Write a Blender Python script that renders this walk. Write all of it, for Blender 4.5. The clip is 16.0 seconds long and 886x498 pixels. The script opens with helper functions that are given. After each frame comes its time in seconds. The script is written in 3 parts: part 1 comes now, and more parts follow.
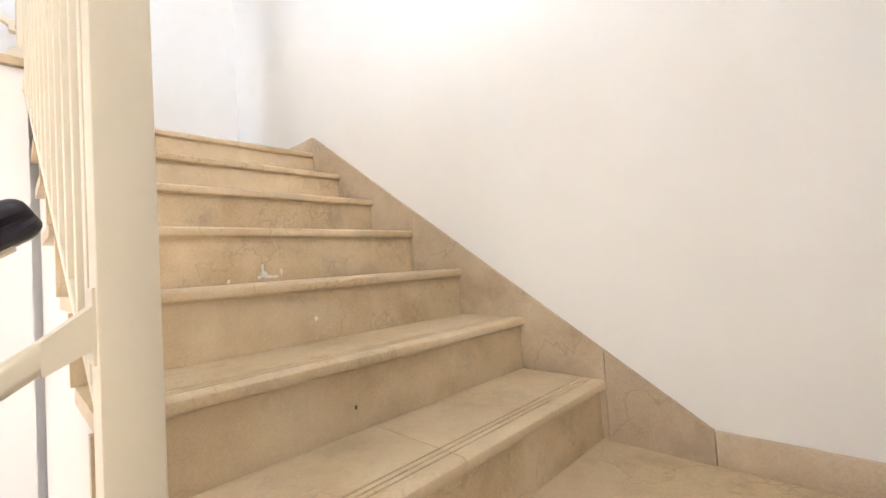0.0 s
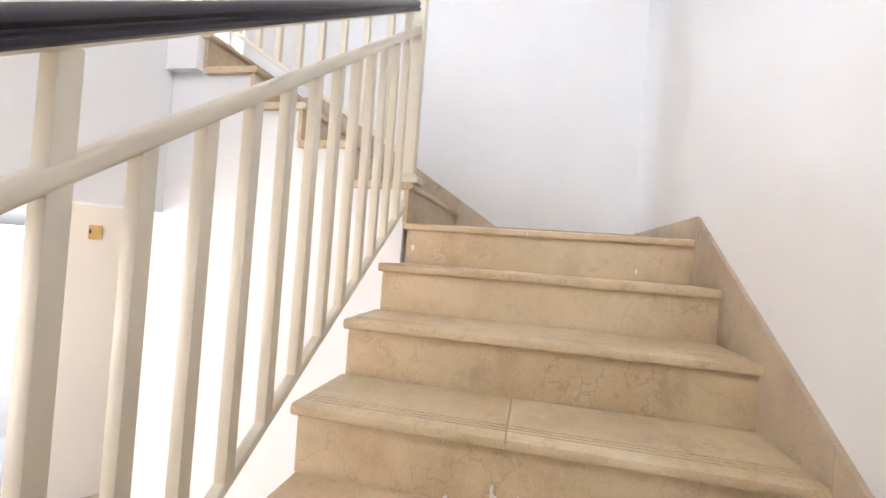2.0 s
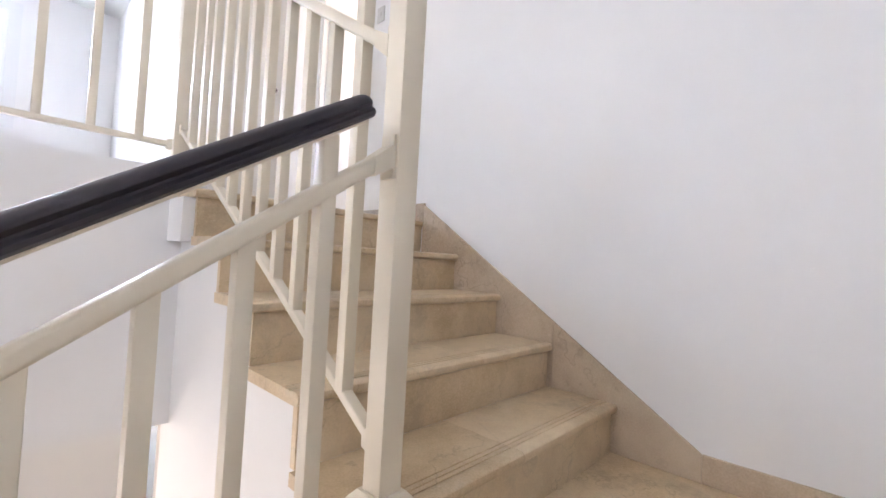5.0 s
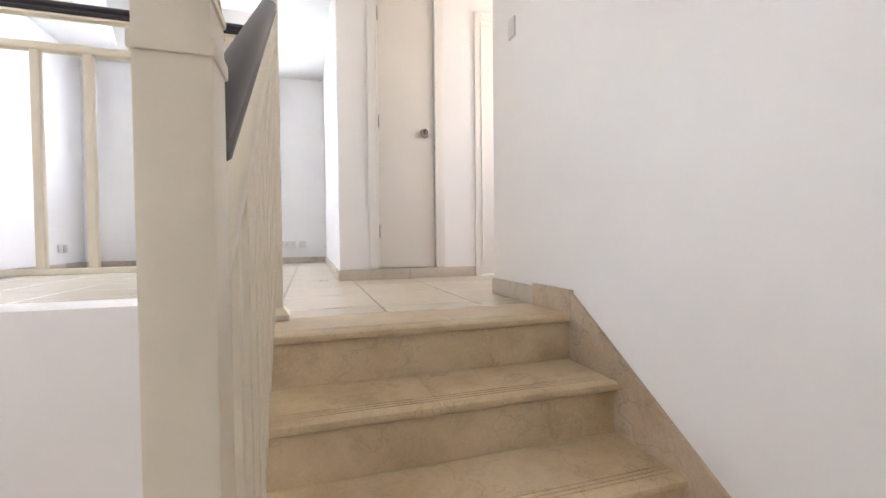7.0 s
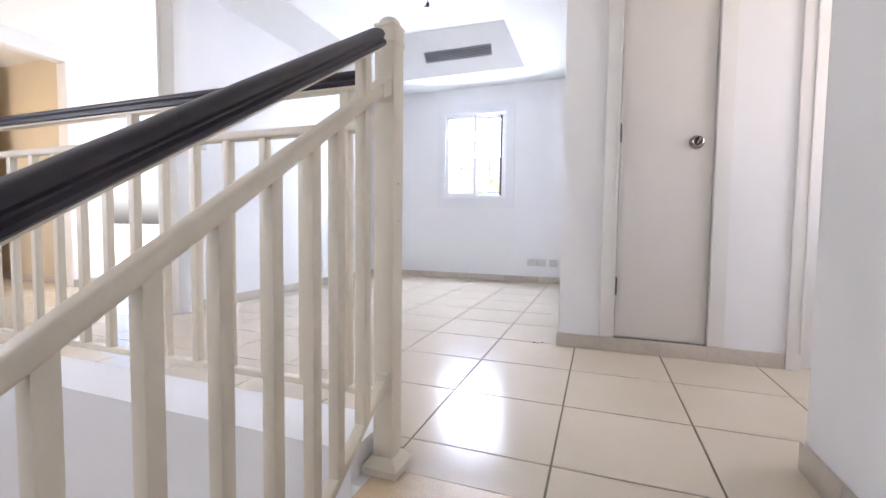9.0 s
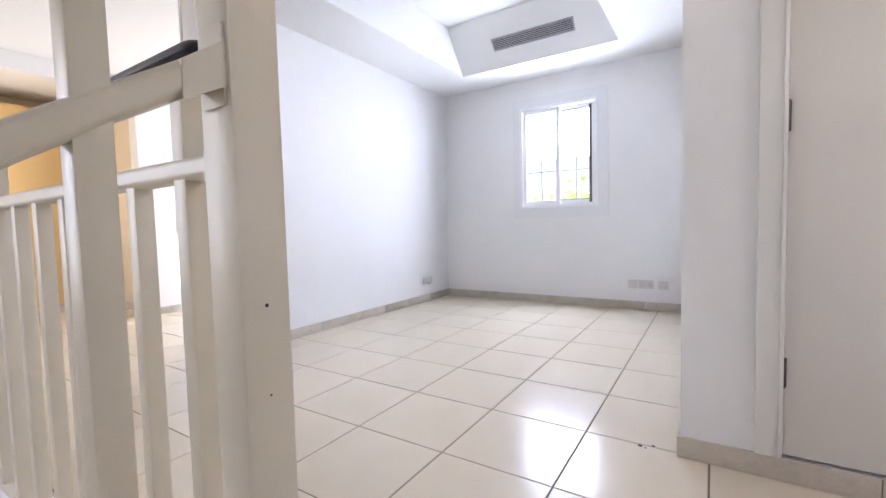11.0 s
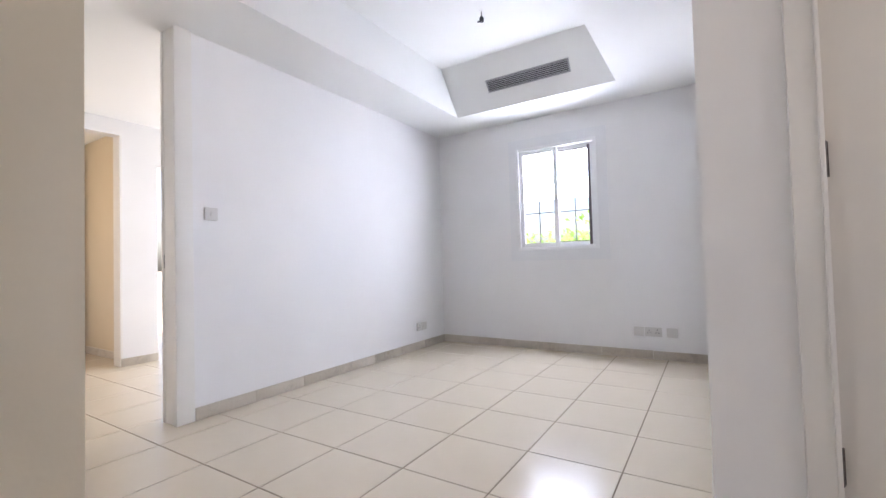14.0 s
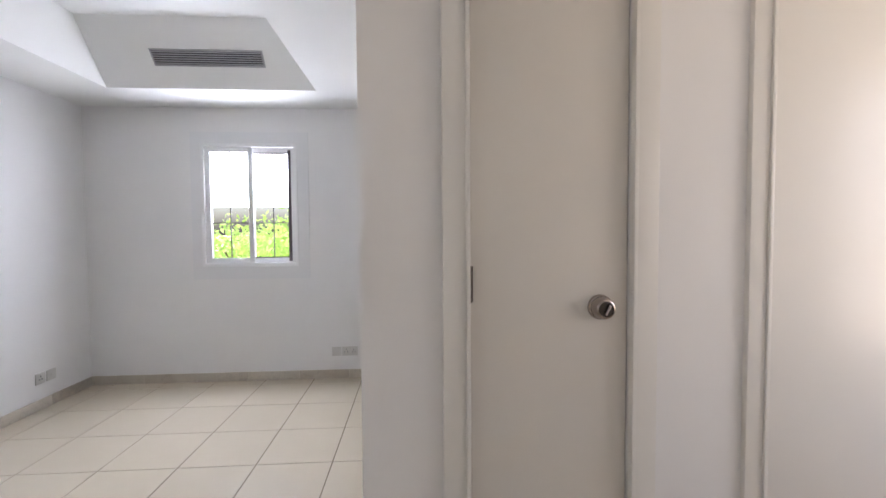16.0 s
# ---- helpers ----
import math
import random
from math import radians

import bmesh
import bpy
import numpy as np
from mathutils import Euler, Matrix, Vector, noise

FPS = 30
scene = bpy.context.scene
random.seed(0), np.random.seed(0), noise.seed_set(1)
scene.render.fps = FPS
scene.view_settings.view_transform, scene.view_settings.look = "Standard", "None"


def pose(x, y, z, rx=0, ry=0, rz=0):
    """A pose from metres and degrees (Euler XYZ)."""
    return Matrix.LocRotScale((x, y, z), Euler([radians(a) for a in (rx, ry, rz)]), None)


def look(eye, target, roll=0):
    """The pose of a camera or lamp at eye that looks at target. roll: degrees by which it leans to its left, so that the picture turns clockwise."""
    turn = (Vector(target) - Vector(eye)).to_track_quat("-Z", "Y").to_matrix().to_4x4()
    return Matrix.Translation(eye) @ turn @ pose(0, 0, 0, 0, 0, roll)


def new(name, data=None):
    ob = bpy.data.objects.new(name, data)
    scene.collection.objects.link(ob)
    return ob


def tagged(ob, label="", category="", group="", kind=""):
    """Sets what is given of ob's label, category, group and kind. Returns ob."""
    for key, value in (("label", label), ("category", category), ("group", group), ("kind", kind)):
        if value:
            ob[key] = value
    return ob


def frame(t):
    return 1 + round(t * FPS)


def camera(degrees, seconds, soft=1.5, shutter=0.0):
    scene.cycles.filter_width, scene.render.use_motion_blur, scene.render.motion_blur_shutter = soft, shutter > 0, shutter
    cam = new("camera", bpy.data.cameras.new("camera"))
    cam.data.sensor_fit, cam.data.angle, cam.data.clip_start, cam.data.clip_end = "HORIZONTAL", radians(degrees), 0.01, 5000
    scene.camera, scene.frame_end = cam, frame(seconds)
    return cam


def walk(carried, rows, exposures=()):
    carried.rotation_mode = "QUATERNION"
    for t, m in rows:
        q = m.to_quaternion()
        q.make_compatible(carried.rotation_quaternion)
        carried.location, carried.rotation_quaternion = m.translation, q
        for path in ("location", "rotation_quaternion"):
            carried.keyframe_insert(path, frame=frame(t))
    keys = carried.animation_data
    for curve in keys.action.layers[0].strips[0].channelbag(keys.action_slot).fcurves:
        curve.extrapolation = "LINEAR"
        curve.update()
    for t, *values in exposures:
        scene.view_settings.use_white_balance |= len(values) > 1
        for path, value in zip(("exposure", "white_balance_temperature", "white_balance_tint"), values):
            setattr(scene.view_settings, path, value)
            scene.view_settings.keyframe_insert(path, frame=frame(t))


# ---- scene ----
cam = camera(92.4, 16.0)
PATH = [
    (0, (-3.39, -1.002, -1.618), (-2.0, -2.438, -1.544), -3.6),
    (0.5, (-3.351, -1.167, -1.462), (-1.692, -2.281, -1.379), -3.2),
    (1, (-3.284, -1.297, -1.294), (-1.374, -1.879, -1.188), 0.0),
    (1.5, (-3.14, -1.457, -1.155), (-1.142, -1.376, -1.123), 1.9),
    (2, (-2.979, -1.668, -1.046), (-1.025, -1.244, -1.015), 4.2),
    (2.5, (-2.808, -1.871, -0.848), (-1.024, -0.966, -0.835), 2.6),
    (3, (-2.546, -1.822, -0.712), (-0.774, -0.901, -0.621), 2.9),
    (3.2, (-2.450, -1.828, -0.650), (-0.690, -0.884, -0.560), 2.7),
    (5.3, (-1.58, -1.68, -0.129), (-0.2, -0.232, -0.093), 1.4),
    (5.5, (-1.544, -1.644, -0.056), (-0.198, -0.164, -0.045), -0.1),
    (6, (-1.394, -1.668, 0.022), (-0.139, -0.11, 0.031), 1.5),
    (6.5, (-1.196, -1.623, 0.175), (-0.219, 0.122, 0.158), 0.5),
    (7, (-1.006, -1.468, 0.311), (-0.408, 0.44, 0.263), -0.6),
    (7.5, (-0.758, -1.433, 0.413), (-0.5, 0.547, 0.3), 2.0),
    (8, (-0.599, -1.245, 0.531), (-0.69, 0.746, 0.371), 0.0),
    (8.2, (-0.582, -1.136, 0.559), (-0.814, 0.845, 0.418), 0.0),
    (10.3, (-0.636, -0.224, 0.881), (-1.613, 1.517, 0.77), 0.6),
    (10.5, (-0.655, -0.154, 0.882), (-1.622, 1.593, 0.774), -0.1),
    (11, (-0.688, 0.047, 0.903), (-1.763, 1.729, 0.791), -1.5),
    (11.5, (-0.735, 0.104, 0.927), (-1.904, 1.723, 0.819), -1.0),
    (12, (-0.775, 0.211, 0.884), (-1.908, 1.854, 0.743), -1.6),
    (12.5, (-0.829, 0.284, 0.761), (-1.944, 1.91, 0.426), -1.8),
    (13, (-0.81, 0.253, 0.733), (-1.912, 1.876, 0.347), -1.4),
    (13.5, (-0.773, 0.242, 0.902), (-1.867, 1.914, 0.829), -1.3),
    (14, (-0.767, 0.26, 0.972), (-1.835, 1.95, 1.032), -1.6),
    (14.5, (-0.804, 0.308, 1.052), (-1.727, 2.082, 1.024), -2.9),
    (15, (-0.705, 0.352, 1.246), (-1.101, 2.309, 1.14), -1.9),
    (15.5, (-0.65, 0.54, 1.3), (-0.853, 2.526, 1.18), -2.4),
    (16, (-0.639, 0.677, 1.378), (-0.507, 2.67, 1.297), -0.4),
]
walk(cam, [(t, look(eye, target, roll)) for t, eye, target, roll in PATH],
     [(0, 3.28, 6500, 14), (0.5, 3.2, 6500, 14), (1.5, 3.18, 6400, 15), (2.5, 2.88, 6000, 17), (3.2, 2.8, 5900, 17), (5.5, 2.55, 6200, 19), (6, 2.42, 6200, 19), (6.5, 2.48, 6250, 19), (7, 2.5, 6650, 17), (7.5, 2.76, 6400, 18), (8, 2.55, 6150, 19), (10.5, 2.2, 6050, 20), (11, 2.13, 6150, 20), (12, 1.95, 6150, 20), (12.5, 1.87, 6200, 20), (14.5, 1.84, 6400, 19), (15, 1.65, 6450, 18), (16, 1.52, 6600, 17.5)])

# ---- world and light ----
world = bpy.data.worlds.new("sky")
scene.world = world
world.use_nodes = True
wn = world.node_tree.nodes
sky = wn.new("ShaderNodeTexSky")
sky.sky_type = 'NISHITA'
sky.sun_disc = False
sky.dust_density = 4.0
sky.sun_elevation = radians(58)
sky.sun_rotation = radians(200)
wn["Background"].inputs[1].default_value = 0.15
world.node_tree.links.new(sky.outputs[0], wn["Background"].inputs[0])

sun = new("sun", bpy.data.lights.new("sun", 'SUN'))
sun.data.energy = 5.0
sun.data.angle = radians(0.5)
sun.data.color = (1.0, 0.95, 0.88)
sun.matrix_world = look((0, 0, 30), (6, 16, 0))


def window_light(name, at, towards, w, h, watts, colour):
    """Daylight entering through an opening; some openings are added out of view."""
    lamp = new(name, bpy.data.lights.new(name, 'AREA'))
    lamp.data.shape = 'RECTANGLE'
    lamp.data.size, lamp.data.size_y = w, h
    lamp.data.energy = watts
    lamp.data.color = colour
    lamp.matrix_world = look(at, towards)
    return lamp


window_light("daylight_room", (-2.15, 4.89, 1.90), (-2.15, 0, 1.2), 0.84, 0.54, 14, (0.76, 0.86, 1.0))
window_light("daylight_west_room", (-5.2, 5.27, 1.5), (-4.6, 0, 1.0), 1.15, 1.25, 25, (0.88, 0.94, 1.0))
# Added fill for the flights, set in an invented opening out of view.
window_light("daylight_stair_window", (-4.0, -1.0, 1.5), (0, -0.9, 0.3), 0.95, 1.55, 4.4, (0.84, 0.92, 1.0))
# Added warm fill that brightens the lobby; no known window stands here.
window_light("daylight_lobby", (-6.6, 0.40, 1.4), (-6.6, 3, 1.2), 0.8, 1.2, 2.0, (1.0, 0.92, 0.80))
window_light("daylight_hall", (-4.0, 1.55, -1.75), (0, 0.6, -1.4), 1.4, 1.8, 7.0, (1.0, 0.93, 0.86))
window_light("daylight_passage", (1.55, 1.3, 1.5), (0, 1.3, 1.4), 0.75, 1.35, 2.6, (1.0, 0.95, 0.90))


# ---- materials ----
def material(name, colour, rough=0.5, metal=0.0):
    m = bpy.data.materials.new(name)
    m.use_nodes = True
    b = m.node_tree.nodes["Principled BSDF"]
    b.inputs["Base Color"].default_value = (*colour, 1)
    b.inputs["Roughness"].default_value = rough
    b.inputs["Metallic"].default_value = metal
    return m


def node(m, kind, **values):
    n = m.node_tree.nodes.new(kind)
    for k, v in values.items():
        n.inputs[k].default_value = v
    return n


def join(m, a, b):
    m.node_tree.links.new(a, b)


def coords(m):
    return node(m, "ShaderNodeTexCoord").outputs["Object"]


def ramp(m, fac, stops):
    r = node(m, "ShaderNodeValToRGB")
    join(m, fac, r.inputs[0])
    e = r.color_ramp.elements
    e[0].position, e[0].color = stops[0][0], (*stops[0][1], 1)
    e[1].position, e[1].color = stops[-1][0], (*stops[-1][1], 1)
    for p, c in stops[1:-1]:
        k = e.new(p)
        k.color = (*c, 1)
    return r.outputs[0]


def mixed(m, fac, a, b, mode='MIX'):
    x = m.node_tree.nodes.new("ShaderNodeMixRGB")
    x.blend_type = mode
    for socket, v in zip(x.inputs, (fac, a, b)):
        if isinstance(v, (int, float)):
            socket.default_value = v
        elif isinstance(v, tuple):
            socket.default_value = (*v, 1)
        else:
            join(m, v, socket)
    return x.outputs[0]


def bumped(m, height, strength, distance):
    b = node(m, "ShaderNodeBump", Strength=strength, Distance=distance)
    join(m, height, b.inputs["Height"])
    join(m, b.outputs[0], m.node_tree.nodes["Principled BSDF"].inputs["Normal"])


def noise_at(m, vec, scale, detail=4.0, rough=0.55):
    n = node(m, "ShaderNodeTexNoise", Scale=scale, Detail=detail, Roughness=rough)
    join(m, vec, n.inputs["Vector"])
    return n.outputs["Fac"]


def paint(name, a, b, rough, grain=220.0, strength=0.08):
    """Painted surface with faint roller texture and slow variation."""
    m = material(name, a, rough)
    v = coords(m)
    slow = noise_at(m, v, 1.3, 3)
    bsdf = m.node_tree.nodes["Principled BSDF"]
    join(m, ramp(m, slow, [(0.3, a), (0.7, b)]), bsdf.inputs["Base Color"])
    fine = noise_at(m, v, grain, 2)
    broad = noise_at(m, v, 6.0, 4)
    bumped(m, mixed(m, 0.3, fine, broad), strength, 0.004)
    return m


def stone(name, dark, mid, light, rough, scale=6.0):
    """Cream marble: clouds, thin veins, pits and worn pale flecks."""
    m = material(name, mid, rough)
    bsdf = m.node_tree.nodes["Principled BSDF"]
    geo = m.node_tree.nodes.new("ShaderNodeNewGeometry")
    info = m.node_tree.nodes.new("ShaderNodeObjectInfo")
    shift = node(m, "ShaderNodeVectorMath")
    join(m, geo.outputs["Position"], shift.inputs[0])
    wide = node(m, "ShaderNodeCombineXYZ")
    for k in range(3):
        join(m, info.outputs["Random"], wide.inputs[k])
    big = node(m, "ShaderNodeVectorMath")
    big.operation = 'SCALE'
    big.inputs[3].default_value = 7.0
    join(m, wide.outputs[0], big.inputs[0])
    join(m, big.outputs[0], shift.inputs[1])
    v = shift.outputs[0]
    clouds = noise_at(m, v, scale, 6, 0.62)
    base = ramp(m, clouds, [(0.30, dark), (0.5, mid), (0.72, light)])
    veins = noise_at(m, v, scale * 0.28, 5, 0.6)
    line = ramp(m, veins, [(0.494, (0, 0, 0)), (0.5, (1, 1, 1)), (0.506, (0, 0, 0))])
    base = mixed(m, mixed(m, 1.0, line, (0.42, 0.40, 0.38), 'MULTIPLY'), base, tuple(c * 0.5 for c in dark))
    fine = noise_at(m, v, 170.0, 2)
    base = mixed(m, 0.16, base, ramp(m, fine, [(0.35, tuple(c * 0.6 for c in dark)), (0.65, light)]))
    stain = ramp(m, noise_at(m, v, scale * 0.5, 7, 0.7), [(0.53, (0, 0, 0)), (0.64, (1, 1, 1))])
    base = mixed(m, mixed(m, 1.0, stain, (0.62, 0.62, 0.62), 'MULTIPLY'), base, tuple(c * 0.66 for c in dark))
    blush = ramp(m, noise_at(m, v, scale * 0.22, 4, 0.6), [(0.42, (0, 0, 0)), (0.62, (1, 1, 1))])
    base = mixed(m, mixed(m, 1.0, blush, (0.45, 0.45, 0.45), 'MULTIPLY'), base, light)
    tone = ramp(m, info.outputs["Random"], [(0.0, (0.93, 0.92, 0.90)), (1.0, (1.04, 1.04, 1.04))])
    base = mixed(m, 1.0, base, tone, 'MULTIPLY')
    pits = noise_at(m, v, 60.0, 3)
    spots = ramp(m, pits, [(0.66, (0, 0, 0)), (0.72, (1, 1, 1))])
    base = mixed(m, mixed(m, 1.0, spots, (0.3, 0.3, 0.3), 'MULTIPLY'), base, light)
    join(m, base, bsdf.inputs["Base Color"])
    join(m, ramp(m, clouds, [(0.2, (rough * 0.8,) * 3), (0.8, (min(1, rough * 1.25),) * 3)]), bsdf.inputs["Roughness"])
    bumped(m, mixed(m, 0.5, pits, clouds), 0.12, 0.004)
    return m


wall_paint = paint("wall_paint", (0.80, 0.79, 0.78), (0.83, 0.82, 0.81), 0.75)
ceiling_paint = paint("ceiling_paint", (0.82, 0.82, 0.80), (0.84, 0.84, 0.82), 0.85)
gloss_paint = paint("gloss_paint", (0.77, 0.75, 0.71), (0.80, 0.78, 0.74), 0.32, 90.0, 0.05)
door_paint = paint("door_paint", (0.70, 0.665, 0.61), (0.73, 0.695, 0.64), 0.38, 120.0, 0.05)
rail_paint = paint("rail_paint", (0.72, 0.65, 0.52), (0.76, 0.69, 0.56), 0.35, 80.0, 0.12)
marble = stone("marble", (0.48, 0.345, 0.195), (0.62, 0.475, 0.295), (0.74, 0.61, 0.43), 0.34, 7.0)
skirting_stone = stone("skirting_stone", (0.42, 0.31, 0.21), (0.54, 0.43, 0.31), (0.66, 0.55, 0.42), 0.45)
tile_glaze = paint("tile_glaze", (0.62, 0.54, 0.42), (0.67, 0.59, 0.47), 0.19, 40.0, 0.02)
tile_glaze.node_tree.nodes["Principled BSDF"].inputs["Specular IOR Level"].default_value = 0.22
skirting_tile = stone("skirting_tile", (0.48, 0.42, 0.34), (0.56, 0.50, 0.42), (0.62, 0.56, 0.48), 0.3)
grout = paint("grout", (0.14, 0.10, 0.07), (0.22, 0.17, 0.12), 0.9)
handrail_plastic = paint("handrail_plastic", (0.014, 0.011, 0.018), (0.022, 0.017, 0.026), 0.40, 300.0, 0.08)
aluminium = paint("aluminium", (0.80, 0.80, 0.80), (0.84, 0.84, 0.84), 0.35)
bar_grey = material("bar_grey", (0.30, 0.30, 0.32), 0.5)
surround_paint = paint("surround_paint", (0.765, 0.765, 0.765), (0.785, 0.785, 0.785), 0.6)
dark_seal = material("dark_seal", (0.12, 0.10, 0.11), 0.6)
chrome = material("chrome", (0.42, 0.37, 0.34), 0.22, 1.0)
hinge_metal = material("hinge_metal", (0.10, 0.085, 0.075), 0.4, 0.8)
brass = material("brass", (0.72, 0.50, 0.22), 0.3, 1.0)
plastic = paint("plastic", (0.60, 0.58, 0.55), (0.64, 0.62, 0.59), 0.35, 60.0, 0.02)
# Yellowed wall colour: the lobby's warm light is put into the paint.
lobby_warm_tint = paint("lobby_warm_tint", (0.64, 0.54, 0.38), (0.68, 0.58, 0.42), 0.7)
paint_white = material("paint_white", (0.82, 0.80, 0.76), 0.5)
vent_grey = paint("vent_grey", (0.40, 0.40, 0.42), (0.44, 0.44, 0.46), 0.45)
vent_dark = material("vent_dark", (0.03, 0.03, 0.04), 0.8)
yellow_wood = paint("yellow_wood", (0.62, 0.42, 0.17), (0.70, 0.50, 0.23), 0.45)
leaf_green = paint("leaf_green", (0.09, 0.12, 0.02), (0.12, 0.15, 0.03), 0.5)
thin = node(leaf_green, "ShaderNodeBsdfTranslucent", Color=(0.24, 0.42, 0.12, 1))
both = leaf_green.node_tree.nodes.new("ShaderNodeAddShader")
join(leaf_green, leaf_green.node_tree.nodes["Principled BSDF"].outputs[0], both.inputs[0])
join(leaf_green, thin.outputs[0], both.inputs[1])
join(leaf_green, both.outputs[0], leaf_green.node_tree.nodes["Material Output"].inputs["Surface"])
bark = paint("bark", (0.12, 0.08, 0.05), (0.18, 0.13, 0.09), 0.9)
sand = paint("sand", (0.42, 0.35, 0.25), (0.50, 0.43, 0.32), 0.95)
glass = material("glass", (1, 1, 1), 0.0)
glass.node_tree.nodes["Principled BSDF"].inputs["Transmission Weight"].default_value = 1.0
glass.node_tree.nodes["Principled BSDF"].inputs["IOR"].default_value = 1.05


# ---- mesh helpers ----
def box(bm, x0, x1, y0, y1, z0, z1, bevel=0.0):
    made = bmesh.ops.create_cube(bm, size=1.0, matrix=Matrix.LocRotScale(
        ((x0 + x1) / 2, (y0 + y1) / 2, (z0 + z1) / 2), None, (abs(x1 - x0), abs(y1 - y0), abs(z1 - z0))))
    if bevel:
        edges = {e for v in made["verts"] for e in v.link_edges}
        bmesh.ops.bevel(bm, geom=list(edges), offset=bevel, segments=2, profile=0.6, affect='EDGES')
    return bm


def boxes(*rows, bevel=0.0):
    bm = bmesh.new()
    for r in rows:
        box(bm, *r, bevel=bevel)
    return bm


def prism(bm, outline, a, b):
    """The polygon of (point) vectors a(p) closed to b(p)."""
    low = [bm.verts.new(a(p)) for p in outline]
    high = [bm.verts.new(b(p)) for p in outline]
    n = len(outline)
    bm.faces.new(low)
    bm.faces.new(high[::-1])
    for i in range(n):
        bm.faces.new((low[i], high[i], high[(i + 1) % n], low[(i + 1) % n]))
    bmesh.ops.recalc_face_normals(bm, faces=bm.faces)
    return bm


def swept(bm, profile, p0, p1, up=(0, 0, 1)):
    """A bar of that profile (across, up) from p0 to p1."""
    p0, p1 = Vector(p0), Vector(p1)
    along = (p1 - p0).normalized()
    side = along.cross(Vector(up)).normalized()
    rise = side.cross(along)
    return prism(bm, profile, lambda p: p0 + side * p[0] + rise * p[1], lambda p: p1 + side * p[0] + rise * p[1])


def ring(w, h, r, n=3):
    """A rounded rectangle as a profile."""
    pts = []
    for cx, cy, a0 in ((w / 2 - r, h / 2 - r, 0), (-w / 2 + r, h / 2 - r, 90), (-w / 2 + r, -h / 2 + r, 180), (w / 2 - r, -h / 2 + r, 270)):
        for k in range(n + 1):
            a = radians(a0 + 90 * k / n)
            pts.append((cx + r * math.cos(a), cy + r * math.sin(a)))
    return pts


def turned(bm, outline, at, axis=(0, 0, 1), n=24):
    """A turned piece: outline of (radius, height) spun round the axis at that place."""
    q = Vector((0, 0, 1)).rotation_difference(Vector(axis)).to_matrix()
    rows = []
    for r, h in outline:
        rows.append([bm.verts.new(Vector(at) + q @ Vector((r * math.cos(math.tau * k / n), r * math.sin(math.tau * k / n), h))) for k in range(n)])
    for a, b in zip(rows, rows[1:]):
        for k in range(n):
            bm.faces.new((a[k], a[(k + 1) % n], b[(k + 1) % n], b[k]))
    bm.faces.new(rows[0][::-1])
    bm.faces.new(rows[-1])
    bmesh.ops.recalc_face_normals(bm, faces=bm.faces)
    return bm


def mesh_of(name, bm, mat):
    me = bpy.data.meshes.new(name)
    bm.to_mesh(me)
    bm.free()
    me.set_sharp_from_angle(angle=radians(38))
    for p in me.polygons:
        p.use_smooth = True
    me.materials.append(mat)
    return me


def part(name, bm, mat, parent=None, label=""):
    ob = new(name, mesh_of(name, bm, mat))
    if parent:
        ob.parent = parent
        ob.matrix_parent_inverse = parent.matrix_basis.inverted()
    return tagged(ob, label) if label else ob


def thing(name, at, label, category, group="", kind=""):
    ob = new(name)
    ob.location = at
    ob.empty_display_size = 0.1
    return tagged(ob, label, category, group, kind)


def setting(name, bm, mat, label, category):
    return tagged(part(name, bm, mat), label, category, kind="structure")


# ---- measures ----
RISE = 0.182
EAST, SOUTH = 0.0, -2.29
F1_LEFT, F2_LEFT = -1.09, -1.15
MIDZ, LOWZ, GROUND = -5 * RISE, -12 * RISE, -16 * RISE
TOP = 2.52
WEST_STAIR = -3.95
ROOM_E, ROOM_N, ROOM_W = -0.79, 4.72, -3.6
DOORWALL = 1.85

# ---- structure ----
setting("wall_east", boxes((EAST, 0.14, SOUTH - 0.15, 0.76, GROUND, 2.95)), wall_paint, "white painted plaster wall beside the upper stair flight", "wall")
setting("wall_south", boxes((WEST_STAIR, EAST, SOUTH - 0.15, SOUTH, GROUND, 2.95)), wall_paint, "white painted plaster wall beside the lower stair flight", "wall")
# Unseen wall; its opening is added to hold the stair fill lamp.
setting("wall_west", boxes((WEST_STAIR - 0.15, WEST_STAIR, SOUTH - 0.15, 0.45, GROUND, 0.7), (WEST_STAIR - 0.15, WEST_STAIR, SOUTH - 0.15, 0.45, 2.3, 2.95), (WEST_STAIR - 0.15, WEST_STAIR, SOUTH - 0.15, -1.5, 0.7, 2.3), (WEST_STAIR - 0.15, WEST_STAIR, -0.5, 0.45, 0.7, 2.3)), wall_paint, "white painted plaster wall closing the stairwell", "wall")
setting("wall_closet", boxes((ROOM_E, -0.488, DOORWALL, 2.0, 0, TOP), (-0.488, -0.028, DOORWALL, 2.0, 2.27, TOP), (-0.488, -0.028, DOORWALL, 2.0, 0.0, 0.075),
        (-0.028, 0.383, DOORWALL, 2.0, 0, TOP), (0.383, 1.198, DOORWALL, 2.0, 2.12, TOP), (1.198, 1.5, DOORWALL, 2.0, 0, TOP)), wall_paint, "white painted plaster wall with a narrow cupboard door", "wall")
setting("wall_room_east", boxes((ROOM_E, ROOM_E + 0.14, 2.0, ROOM_N, 0, TOP)), wall_paint, "white painted plaster side wall of the empty room", "wall")
WX0, WX1, WZ0, WZ1 = -2.585, -1.717, 1.07, 2.20
